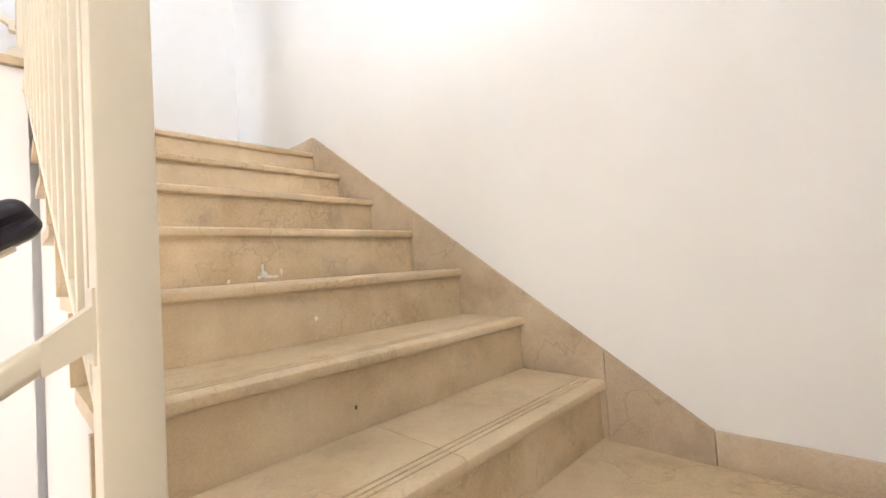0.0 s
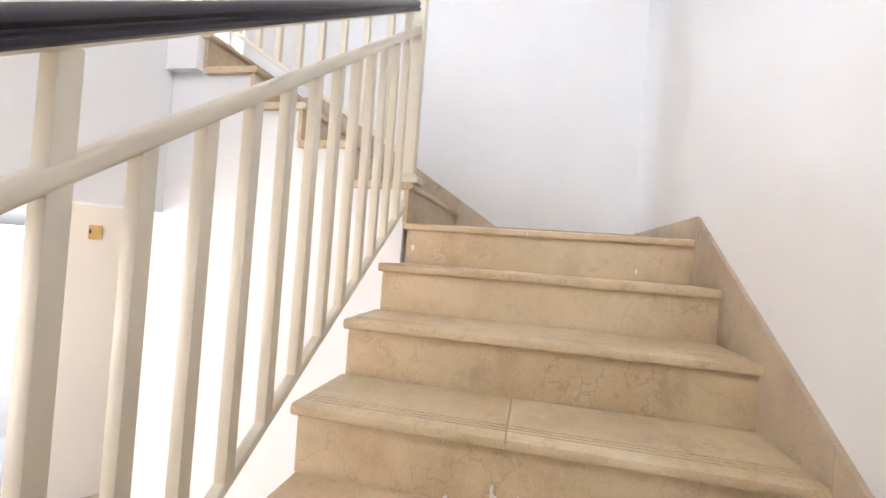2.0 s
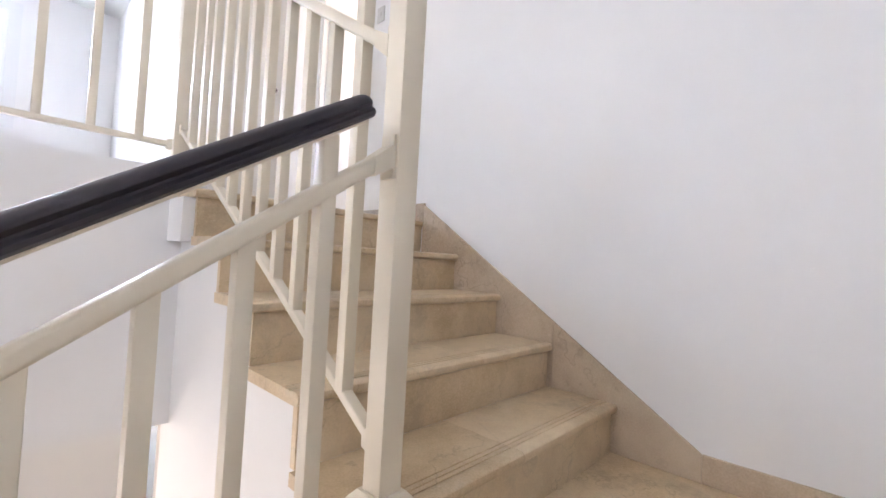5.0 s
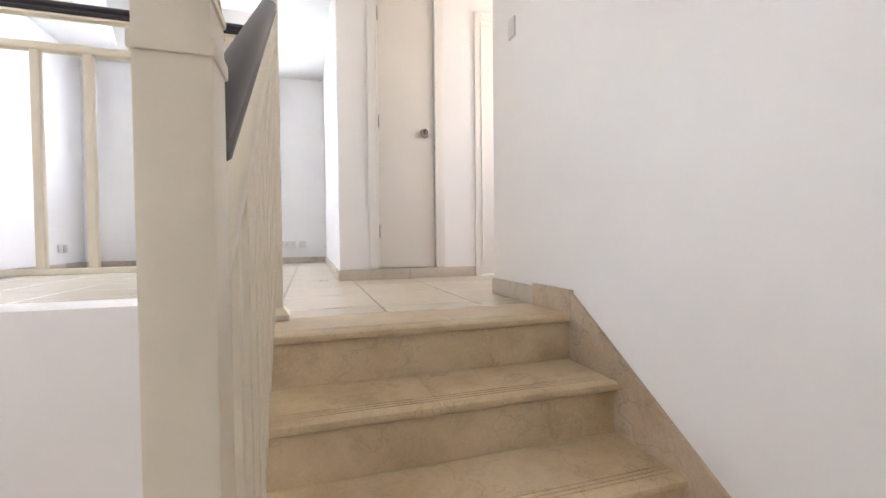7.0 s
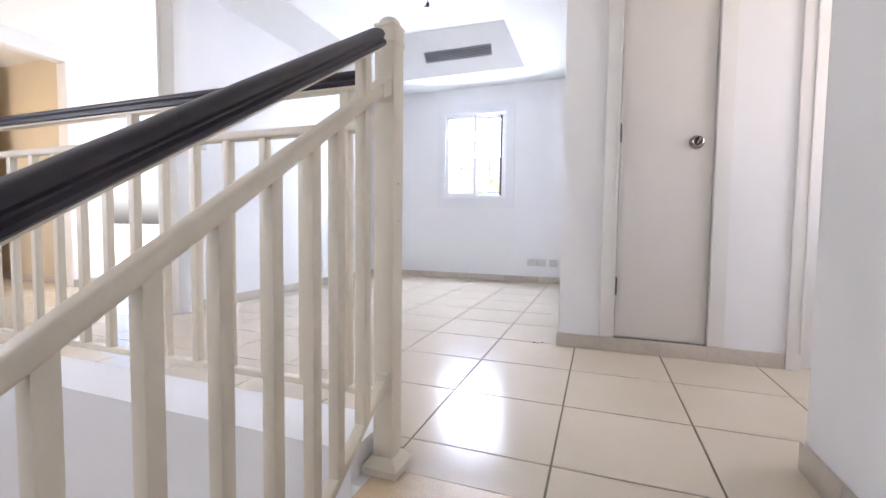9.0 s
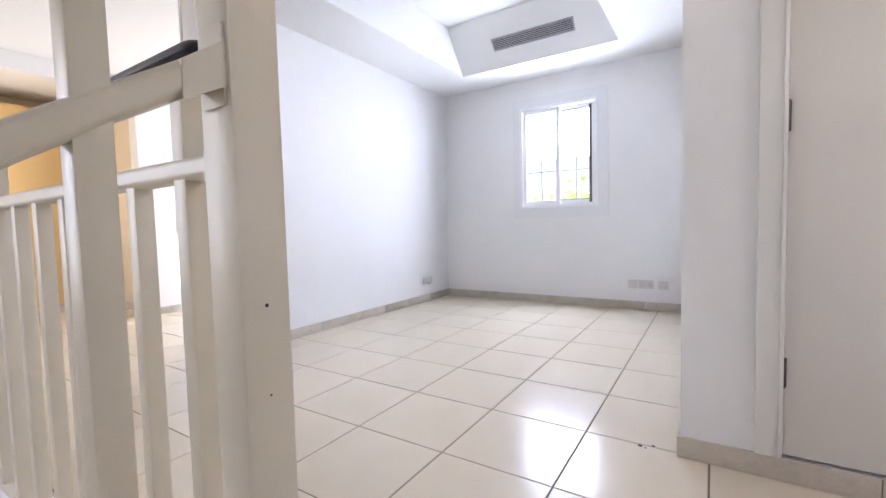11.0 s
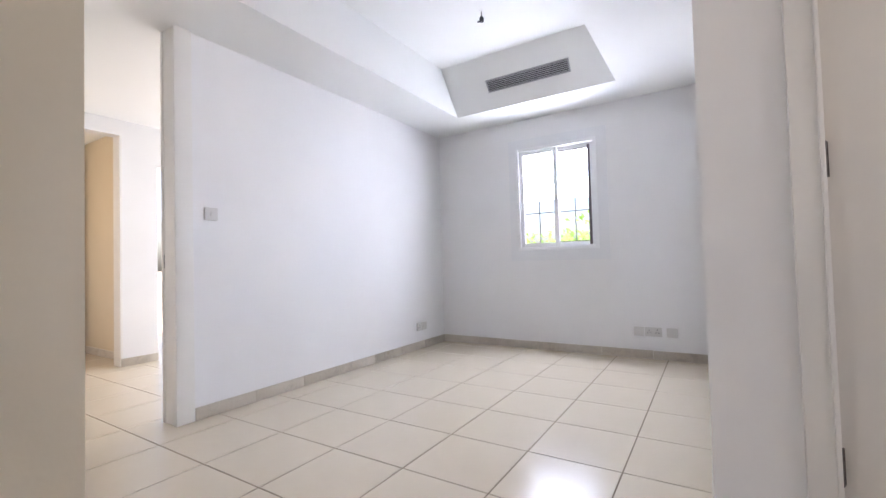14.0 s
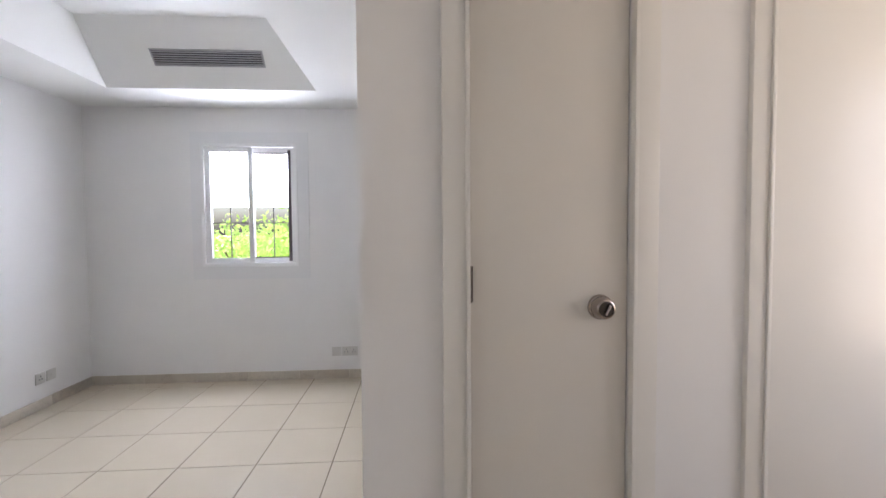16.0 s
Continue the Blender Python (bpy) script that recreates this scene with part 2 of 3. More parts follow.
setting("wall_north", boxes((ROOM_W - 0.14, WX0, ROOM_N, ROOM_N + 0.22, -0.2, 2.95), (WX1, ROOM_E + 0.14, ROOM_N, ROOM_N + 0.22, -0.2, 2.95),
        (WX0, WX1, ROOM_N, ROOM_N + 0.22, -0.2, WZ0), (WX0, WX1, ROOM_N, ROOM_N + 0.22, WZ1, 2.95)), wall_paint, "white painted plaster wall with a sliding window", "wall")
setting("wall_room_west", boxes((ROOM_W - 0.13, ROOM_W, 1.63, ROOM_N, 0, TOP)), wall_paint, "white painted plaster wall ending at a cased opening", "wall")
setting("wall_corridor", boxes((-5.99, -5.85, 2.17, 2.50, 0, TOP), (-5.99, -5.85, 0.45, 2.17, 2.36, TOP), (-5.99, -5.85, 3.3, 5.2, 0, TOP), (-5.99, -5.85, 2.5, 3.3, 2.1, TOP)), wall_paint, "white painted corridor wall with two openings", "wall")
setting("wall_lobby", boxes((-7.6, -5.99, 2.30, 2.42, 0, TOP), (-7.74, -7.6, 0.2, 2.42, 0, TOP)), lobby_warm_tint, "plaster walls of a small shaded lobby, warm light put into their cream colour", "wall")
setting("wall_far_north", boxes((-8.0, -5.8, 5.2, 5.35, 0, TOP), (-4.6, ROOM_W - 0.13, 5.2, 5.35, 0, TOP), (-5.8, -4.6, 5.2, 5.35, 0, 0.85), (-5.8, -4.6, 5.2, 5.35, 2.15, TOP)), wall_paint, "white painted plaster wall of the bright far room", "wall")
setting("wall_passage_end", boxes((1.5, 1.64, 0.6, 0.9, 0, TOP), (1.5, 1.64, 1.7, 2.0, 0, TOP), (1.5, 1.64, 0.9, 1.7, 0, 0.8), (1.5, 1.64, 0.9, 1.7, 2.2, TOP)), wall_paint, "white painted plaster wall closing the passage", "wall")
setting("wall_passage_south", boxes((0.14, 1.5, 0.62, 0.76, 0, TOP)), wall_paint, "white painted plaster wall of the passage", "wall")
# The gap at x -7.02 to -6.18 is added, unseen, for the lobby fill.
setting("wall_landing_west", boxes((-8.0, -7.02, 0.31, 0.45, 0, TOP), (-6.18, WEST_STAIR, 0.31, 0.45, 0, TOP), (-7.02, -6.18, 0.31, 0.45, 0, 0.75), (-7.02, -6.18, 0.31, 0.45, 2.05, TOP)), wall_paint, "white painted plaster wall of the corridor", "wall")

# lower hall
setting("wall_hall_north", boxes((WEST_STAIR, -0.9, 2.6, 2.75, GROUND, -0.2)), wall_paint, "white painted wall of the lower hall", "wall")
setting("wall_hall_west", boxes((WEST_STAIR - 0.15, WEST_STAIR, 0.45, 0.82, GROUND, -0.2), (WEST_STAIR - 0.15, WEST_STAIR, 2.28, 2.75, GROUND, -0.2), (WEST_STAIR - 0.15, WEST_STAIR, 0.82, 2.28, -0.82, -0.2)), wall_paint, "white painted side wall of the lower hall", "wall")
setting("floor_hall", boxes((WEST_STAIR - 0.15, 1.5, -1.2, 2.75, GROUND - 0.1, GROUND)), tile_glaze, "cream tiled floor of the lower hall", "floor")
setting("wall_hall_east", boxes((0.0, 0.14, 0.76, 2.75, GROUND, -0.2)), wall_paint, "white painted east wall of the lower hall", "wall")

# landing slab with its kerb
setting("landing_edge", boxes((WEST_STAIR, F2_LEFT - 0.045, 0.23, 0.46, -0.93, 0.092), (F2_LEFT - 0.0448, F2_LEFT - 0.0405, 0.232, 0.458, -0.0325, -0.001), (F2_LEFT - 0.0404, F2_LEFT - 0.0125, 0.232, 0.3355, -0.0325, -0.0012)), wall_paint, "white painted kerb and beam under the landing railing", "landing edge")
setting("slab", boxes((F2_LEFT - 0.04, EAST, 0.05, 0.336, -0.2, -0.034), (F2_LEFT - 0.045, F2_LEFT + 0.012, 0.23, 0.46, -0.93, -0.033)), wall_paint, "plastered edge of the upper floor slab", "floor")
setting("slab", boxes((-8.0, 1.64, 0.46, 5.35, -0.2, -0.0028), (F2_LEFT - 0.04, EAST, 0.336, 0.46, -0.2, -0.0028)), grout, "dark joints between the floor tiles", "floor")
setting("roof", boxes((-8.2, 1.7, -2.5, 5.4, 2.95, 3.1)), ceiling_paint, "white plaster roof slab", "ceiling")
CX0, CX1, CY0, CY1 = -3.03, -1.42, 1.1, 4.21
bm = boxes((-8.0, CX0, CY0, 5.2, TOP, TOP + 0.03), (CX1, 1.64, CY0, 5.2, TOP, TOP + 0.03), (CX0, CX1, CY1, ROOM_N, TOP, TOP + 0.03), (-8.0, 1.64, SOUTH, CY0, TOP, TOP + 0.03))
lo = [(CX0, CY0), (CX1, CY0), (CX1, CY1), (CX0, CY1)]
hi = [(CX0 + 0.02, CY0 + 0.34), (CX1 - 0.14, CY0 + 0.34), (CX1 - 0.14, CY1 - 0.34), (CX0 + 0.02, CY1 - 0.34)]
lv = [bm.verts.new((x, y, TOP)) for x, y in lo]
hv = [bm.verts.new((x, y, 2.92)) for x, y in hi]
for i in range(4):
    bm.faces.new((lv[i], lv[(i + 1) % 4], hv[(i + 1) % 4], hv[i]))
bm.faces.new(hv)
setting("ceiling", bm, ceiling_paint, "white plaster ceiling with a sloped coffer over the room", "ceiling")


# ---- stairs ----
def tread_profile(depth):
    """Cross-section of a marble tread: rounded nosing in front, three grip grooves; front at 0, going back to depth."""
    t = 0.032
    pts = [(depth, 0.0), (depth, -t), (0.012, -t), (0.003, -t + 0.006), (0.0, -0.016), (0.003, -0.006), (0.012, 0.0)]
    for k in range(3):
        u = 0.040 + 0.017 * k
        pts += [(u, 0.0), (u + 0.001, -0.003), (u + 0.006, -0.003), (u + 0.007, 0.0)]
    return pts


def flight(name, label, count, at, go, across, width, top_depth, joints, short=False):
    """count risers down from the nosing at 'at' (its wall end); go: level way up the flight; across: from the wall to the open side."""
    go, across, at = Vector(go), Vector(across), Vector(at)
    st = thing(name, at, label, "stairs", kind="structure")
    for k in range(count):
        n0 = at - go * 0.279 * k - Vector((0, 0, RISE * k))
        depth = top_depth if k == 0 else 0.30
        cut = joints[k % len(joints)] * width
        end = width - 0.006 if short and k > 3 else width + 0.012
        spans = ((0, cut - 0.0008), (cut + 0.0008, end)) if k % 3 != 2 else ((0, end),)
        for a, b in spans:
            prof = tread_profile(depth)
            part("tread", prism(bmesh.new(), prof, lambda p: n0 + across * a + go * p[0] + Vector((0, 0, p[1])), lambda p: n0 + across * b + go * p[0] + Vector((0, 0, p[1]))), marble, st)
        out = [(0.022, -0.032), (0.042, -0.032), (0.042, -RISE), (0.022, -RISE)]
        part("riser", prism(bmesh.new(), out, lambda p: n0 + go * p[0] + Vector((0, 0, p[1])), lambda p: n0 + across * width + go * p[0] + Vector((0, 0, p[1]))), marble, st)
    # plastered side and underside
    out = []
    for k in range(count):
        out += [(-0.279 * k + 0.042, -RISE * k - 0.034), (-0.279 * k + 0.042, -RISE * (k + 1) - 0.034)]
    out = [(top_depth, -0.034)] + out
    last = out[-1]
    out += [(last[0], GROUND - at.z), (top_depth, GROUND - at.z)]
    part("stringer", prism(bmesh.new(), out, lambda p: at + go * p[0] + across * 0.02 + Vector((0, 0, p[1])), lambda p: at + go * p[0] + across * (width - 0.012) + Vector((0, 0, p[1]))), wall_paint, st, "white plastered stair side")
    # sloping skirting on the wall
    hi = 0.09
    seg = 3
    for j in range(0, count, seg):
        a, b = j, min(j + seg, count)
        ua, ub = -0.279 * a, -0.279 * b + 0.002
        if b == count:
            ub = -0.279 * count
        za, zb = ua / 0.279 * RISE, ub / 0.279 * RISE
        q = [(ua, za + hi), (ub, zb + hi), (ub, max(zb - RISE * 2.4, -RISE * count)), (ua, max(za - RISE * 2.4, -RISE * count))]
        part("skirting", prism(bmesh.new(), q, lambda p: at + go * p[0] + across * 0.0005 + Vector((0, 0, p[1])), lambda p: at + go * p[0] + across * 0.014 + Vector((0, 0, p[1]))), skirting_stone, st, "sloping cream marble skirting")
    return st


flight("stair_flight", "cream marble stair flight up to the tiled landing", 5, (EAST, 0.0, 0.0), (0, 1, 0), (-1, 0, 0), 1.15, 0.335, (0.42, 0.56, 0.37))
flight("stair_flight", "worn cream marble stair flight with grooved nosings", 7, (-1.14, SOUTH, MIDZ), (1, 0, 0), (0, 1, 0), 1.20, 1.14, (0.55, 0.36, 0.47), True)
flight("stair_flight", "cream marble steps up from the lower hall", 4, (WEST_STAIR, -1.11, LOWZ), (0, -1, 0), (1, 0, 0), 1.15, 1.18, (0.5, 0.4))
setting("stair_landing", boxes((-1.09, EAST, SOUTH, -1.075, GROUND, MIDZ - 0.036)), wall_paint, "plastered block under the quarter landing", "landing")
setting("stair_landing", boxes((WEST_STAIR, -2.79, SOUTH, -1.16, GROUND, LOWZ - 0.036)), wall_paint, "plastered block under the lower quarter landing", "landing")

# ---- railings ----
HAND = [(-0.020, -0.024), (0.020, -0.024), (0.0255, -0.020), (0.026, -0.013), (0.0205, -0.007), (0.0205, -0.003), (0.0265, 0.004), (0.0265, 0.010), (0.023, 0.017), (0.016, 0.022), (0.008, 0.0245), (0.0, 0.025),
        (-0.008, 0.0245), (-0.016, 0.022), (-0.023, 0.017), (-0.0265, 0.010), (-0.0265, 0.004), (-0.0205, -0.003), (-0.0205, -0.007), (-0.026, -0.013), (-0.0255, -0.020)]
HAND = [(u, 0.92 * v) for u, v in HAND]


def capped(profile, p0, p1):
    """A handrail of that profile whose ends are rounded over."""
    p0, p1 = Vector(p0), Vector(p1)
    along = (p1 - p0).normalized()
    side = along.cross(Vector((0, 0, 1))).normalized()
    rise = side.cross(along)
    bm = bmesh.new()
    rows = []
    ends = ((0.0, 0.62), (0.003, 0.80), (0.008, 0.93), (0.016, 1.0))
    stations = [(p0 + along * d, k) for d, k in ends] + [(p1 - along * d, k) for d, k in ends[::-1]]
    for c, k in stations:
        rows.append([bm.verts.new(c + side * u * k + rise * v * k) for u, v in profile])
    n = len(profile)
    for a, b in zip(rows, rows[1:]):
        for i in range(n):
            bm.faces.new((a[i], b[i], b[(i + 1) % n], a[(i + 1) % n]))
    bm.faces.new(rows[0])
    bm.faces.new(rows[-1][::-1])
    bmesh.ops.recalc_face_normals(bm, faces=bm.faces)
    return bm


def newel(parent, x, y, z, height, s=0.030):
    bm = bmesh.new()
    box(bm, x - s, x + s, y - s, y + s, z, z + height, 0.003)
    part("newel_post", bm, rail_paint, parent)
    bm = boxes((x - s - 0.0025, x + s + 0.0025, y - s - 0.0025, y + s + 0.0025, z + height - 0.045, z + height - 0.030), (x - s - 0.002, x + s + 0.002, y - s - 0.002, y + s + 0.002, z + height, z + height + 0.008), bevel=0.003)
    turned(bm, [(0.030, 0), (0.028, 0.010), (0.020, 0.018), (0.007, 0.022)], (x, y, z + height + 0.008))
    part("newel_cap", bm, rail_paint, parent)
    bm = bmesh.new()
    lo = [bm.verts.new((x + sx * 0.055, y + sy * 0.055, z + 0.02)) for sx, sy in ((-1, -1), (1, -1), (1, 1), (-1, 1))]
    hi = [bm.verts.new((x + sx * 0.034, y + sy * 0.034, z + 0.045)) for sx, sy in ((-1, -1), (1, -1), (1, 1), (-1, 1))]
    for i in range(4):
        bm.faces.new((lo[i], lo[(i + 1) % 4], hi[(i + 1) % 4], hi[i]))
    bm.faces.new(hi)
    box(bm, x - 0.055, x + 0.055, y - 0.055, y + 0.055, z, z + 0.02)
    part("newel_base", bm, rail_paint, parent)


def railing(label, a, b, low, mid, hand, balusters, posts, hand0=0.08, hand1=0.08):
    """A railing in the upright plane from a to b (x, y). low, mid, hand: functions of the way from a that give each bar's height."""
    a, b = Vector((*a, 0)), Vector((*b, 0))
    run = (b - a).length
    way = (b - a).normalized()

    def at(s, f):
        p = a + way * s
        return (p.x, p.y, f(s))
    r = thing("railing", at(run / 2, low), label, "railing", "stair railings", kind="structure")
    part("bottom_rail", swept(bmesh.new(), ring(0.028, 0.022, 0.004), at(0.03, low), at(run - 0.03, low)), rail_paint, r)
    part("middle_rail", swept(bmesh.new(), ring(0.036, 0.030, 0.009, 4), at(0.03, mid), at(run - 0.03, mid)), rail_paint, r)
    part("handrail", capped(HAND, at(hand0, hand), at(run - hand1, hand)), handrail_plastic, r, "dark brown plastic handrail")
    part("handrail_bar", swept(bmesh.new(), ring(0.036, 0.010, 0.002), at(hand0 + 0.015, lambda s: hand(s) - 0.0255), at(run - hand1 - 0.015, lambda s: hand(s) - 0.0255)), rail_paint, r)
    for s in balusters:
        x, y, z = at(s, low)
        part("baluster", boxes((x - 0.0135, x + 0.0135, y - 0.0135, y + 0.0135, z, mid(s)), bevel=0.002), rail_paint, r)
    for s in posts:
        x, y, z = at(s, low)
        part("post", boxes((x - 0.015, x + 0.015, y - 0.015, y + 0.015, z, hand(s) - 0.026), bevel=0.003), rail_paint, r)
    side = Vector((-way.y, way.x, 0))
    for s0, sgn in ((0.030, 1), (run - 0.030, -1)):
        c = Vector(at(s0, mid))
        tip = Vector(at(s0 + sgn * 0.045, mid))
        bm = bmesh.new()
        flat = [(-0.019, -0.046), (0.019, -0.046), (0.019, 0.040), (-0.019, 0.040)]
        prism(bm, flat, lambda p: c + side * p[0] + Vector((0, 0, p[1])) - way * sgn * 0.003, lambda p: c + side * p[0] + Vector((0, 0, p[1])) + way * sgn * 0.003)
        wide = [(-0.021, -0.026), (0.021, -0.026), (0.021, 0.022), (-0.021, 0.022)]
        prism(bm, wide, lambda p: c + side * p[0] + Vector((0, 0, p[1])), lambda p: tip + side * p[0] * 0.92 + Vector((0, 0, p[1] * 0.78)))
        part("bracket", bm, rail_paint, r)
        e = Vector(at(s0, low))
        bm = prism(bmesh.new(), [(-0.017, -0.022), (0.017, -0.022), (0.017, 0.022), (-0.017, 0.022)], lambda p: e + side * p[0] + Vector((0, 0, p[1])), lambda p: e + side * p[0] * 0.9 + way * sgn * 0.018 + Vector((0, 0, p[1] * 0.8)))
        part("bracket", bm, rail_paint, r)
    return r


NX, NY = -1.142, 0.340
MX, MY = -1.102, -1.075
LX, LY = -2.765, -1.101
r2 = railing("cream painted steel stair railing with dark handrail", (-1.106, MY), (-1.140, NY), lambda s: 0.072 + 0.635 * (MY + s), lambda s: 0.881 + 0.642 * (MY + s), lambda s: 1.024 + 0.622 * (MY + s),
             [y - MY for y in (-0.82, -0.705, -0.59, -0.474, -0.36, -0.245, -0.13, -0.015, 0.075)], [-0.936 - MY, 0.194 - MY], 0.08, 0.07)
newel(r2, MX, MY, -4 * RISE, 1.225, 0.027)
r1 = railing("cream painted steel railing of the lower flight", (LX, LY), (MX, MY), lambda s: -0.098 + 0.643 * (LX + s), lambda s: -0.071 + 0.66 * (LX + s + 1.2), lambda s: 0.050 + 0.615 * (LX + s + 1.2),
             [-1.398 - 0.1185 * k - LX for k in range(10)], [-1.268 - LX, -2.583 - LX], 0.08, 0.087)
newel(r1, LX, LY, -11 * RISE, 1.235, 0.030)
r3 = railing("cream painted steel landing railing with dark handrail", (WEST_STAIR, NY + 0.014), (NX, NY + 0.014), lambda s: 0.21, lambda s: 0.985, lambda s: 1.122,
             [-1.439 - 0.151 * k - WEST_STAIR for k in range(16) if k % 6 != 5], [-1.288 - 0.151 * 6 * k - WEST_STAIR for k in range(3)], 0.08, 0.085)
newel(r3, NX, NY, 0.0, 1.24)
r0 = railing("cream painted steel railing of the lowest steps", (LX, LY + 1.15), (LX, LY), lambda s: -2.28 + 0.65 * (s - 1.15), lambda s: -1.64 + 0.65 * (s - 1.15), lambda s: -1.485 + 0.65 * (s - 1.15),
             [0.15 + 0.117 * k for k in range(7)], [0.10], 0.08, 0.078)

# ---- skirtings ----
def skirting(name, runs, mat, label):
    """Flat skirting pieces: each run a box cut into pieces with fine joints."""
    sk = thing(name, (runs[0][0], runs[0][2], runs[0][4]), label, "skirting", kind="structure")
    for x0, x1, y0, y1, z0, z1, step in runs:
        along_x = abs(x1 - x0) > abs(y1 - y0)
        length = abs(x1 - x0) if along_x else abs(y1 - y0)
        n = max(1, round(length / step))
        for k in range(n):
            a, b = k / n, (k + 1) / n
            g = 0.0012
            if along_x:
                bm = boxes((x0 + (x1 - x0) * a + g, x0 + (x1 - x0) * b - g, y0, y1, z0, z1), bevel=0.0015)
            else:
                bm = boxes((x0, x1, y0 + (y1 - y0) * a + g, y0 + (y1 - y0) * b - g, z0, z1), bevel=0.0015)
            part("skirting_piece", bm, mat, sk)
    return sk


skirting("baseboard", [(-1.14, -0.014, SOUTH, SOUTH + 0.014, MIDZ, MIDZ + 0.09, 1.2), (-0.014, 0.0, SOUTH, -1.395, MIDZ, MIDZ + 0.092, 0.9),
                       (-0.016, 0.0, -0.005, 0.30, 0.0, 0.10, 0.4),
                       (WEST_STAIR, -3.0945, SOUTH, SOUTH + 0.014, LOWZ, LOWZ + 0.09, 0.9)], skirting_stone, "cream marble skirting round the quarter landing")
skirting("baseboard", [(-0.012, 0.0, 0.302, 0.772, 0, 0.085, 0.24), (0.0, 0.14, 0.76, 0.772, 0, 0.085, 0.2), (ROOM_E - 0.012, 0.318, DOORWALL - 0.012, DOORWALL, 0, 0.08, 0.45), (ROOM_E - 0.012, ROOM_E, DOORWALL, ROOM_N - 0.012, 0, 0.08, 0.45),
                       (ROOM_W, ROOM_E - 0.012, ROOM_N - 0.012, ROOM_N, 0, 0.08, 0.45), (ROOM_W, ROOM_W + 0.012, 1.72, ROOM_N - 0.012, 0, 0.08, 0.45),
                       (-5.85, -5.838, 2.17, 2.5, 0, 0.08, 0.45), (-7.6, -5.99, 2.288, 2.30, 0, 0.08, 0.45), (-5.99, -5.838, 2.158, 2.17, 0, 0.08, 0.3)],
         skirting_tile, "beige tile skirting along the floor")


# ---- doors and casings ----
def casing(parent, x0, x1, z1, y, w, outer_only=False):
    """Moulded casing round an opening in a wall that faces south."""
    for a, b in ((x0 - w, x0), (x1, x1 + w)):
        bm = boxes((a, b, y - 0.018, y + 0.004, 0.081 if not outer_only else 0.0, z1 + w), bevel=0.004)
        part("door_casing", bm, gloss_paint, parent)
        inner = b if a < x0 else a
        sgn = 1 if a < x0 else -1
        part("casing_bead", boxes((inner - 0.012 * (sgn > 0), inner + 0.012 * (sgn < 0), y - 0.026, y - 0.017, 0.085, z1), bevel=0.003), gloss_paint, parent)
    part("door_casing", boxes((x0, x1, y - 0.018, y + 0.004, z1, z1 + w), bevel=0.004), gloss_paint, parent)


cup = thing("door_1", (-0.258, DOORWALL, 0.08), "narrow white painted cupboard door, closed, with round chrome knob", "door", kind="structure")
leaf = part("door_leaf", boxes((-0.484, -0.031, DOORWALL + 0.006, DOORWALL + 0.042, 0.088, 2.264), bevel=0.003), door_paint, cup)
part("door_stop", boxes((-0.488, -0.028, DOORWALL + 0.043, DOORWALL + 0.06, 0.075, 2.27)), gloss_paint, cup)
casing(cup, -0.488, -0.028, 2.27, DOORWALL, 0.076)
for hz in (0.375, 1.231, 2.06):
    bm = bmesh.new()
    turned(bm, [(0.007, -0.052), (0.0075, -0.05), (0.0075, 0.05), (0.007, 0.052)], (-0.489, DOORWALL - 0.006, hz), n=12)
    box(bm, -0.495, -0.478, DOORWALL + 0.001, DOORWALL + 0.005, hz - 0.05, hz + 0.05)
    part("hinge", bm, hinge_metal, cup, "dark steel hinge")
knob = turned(bmesh.new(), [(0.036, 0.0), (0.036, 0.006), (0.033, 0.010), (0.031, 0.012), (0.030, 0.035), (0.027, 0.043), (0.022, 0.046), (0.022, 0.041), (0.004, 0.041)], (-0.112, DOORWALL + 0.006, 1.16), (0, -1, 0), 32)
kn = part("door_knob", knob, chrome, cup, "round chrome knob")
part("knob_face", turned(bmesh.new(), [(0.021, 0.0), (0.021, 0.0015), (0.018, 0.003)], (-0.112, DOORWALL - 0.0352, 1.16), (0, -1, 0), 24), hinge_metal, kn, "dark knob centre")
bm = boxes((-0.004, 0.004, -0.012, 0.004, -0.016, 0.016), bevel=0.003)
bm.transform(pose(-0.112, DOORWALL - 0.04, 1.16, 0, 25, 0))
part("thumb_turn", bm, chrome, kn)

two = thing("door_2", (0.77, DOORWALL, 0.0), "white gloss painted room door, closed, in a moulded casing", "door", kind="structure")
part("door_leaf", boxes((0.386, 1.195, DOORWALL + 0.05, DOORWALL + 0.09, 0.006, 2.116), bevel=0.003), gloss_paint, two)
casing(two, 0.383, 1.198, 2.12, DOORWALL, 0.064, True)

arch = thing("door_frame", (ROOM_W - 0.07, 1.62, 0.0), "white gloss painted frame round the wall end of the opening", "door frame", kind="structure")
part("jamb", boxes((ROOM_W - 0.155, ROOM_W + 0.012, 1.606, 1.632, 0, TOP), bevel=0.006), gloss_paint, arch)
part("door_casing", boxes((ROOM_W - 0.006, ROOM_W + 0.020, 1.600, 1.712, 0, TOP), bevel=0.008), gloss_paint, arch)
part("door_casing", boxes((ROOM_W - 0.160, ROOM_W - 0.128, 1.600, 1.700, 0, TOP), bevel=0.008), gloss_paint, arch)

part("strike_plate", boxes((ROOM_W - 0.150, ROOM_W - 0.128, 1.603, 1.6075, 0.98, 1.07), bevel=0.001), hinge_metal, arch, "small dark steel strike plate")

# corridor openings
cf = thing("door_frame", (-5.85, 2.17, 0.0), "white painted frame of the lobby opening", "door frame", kind="structure")
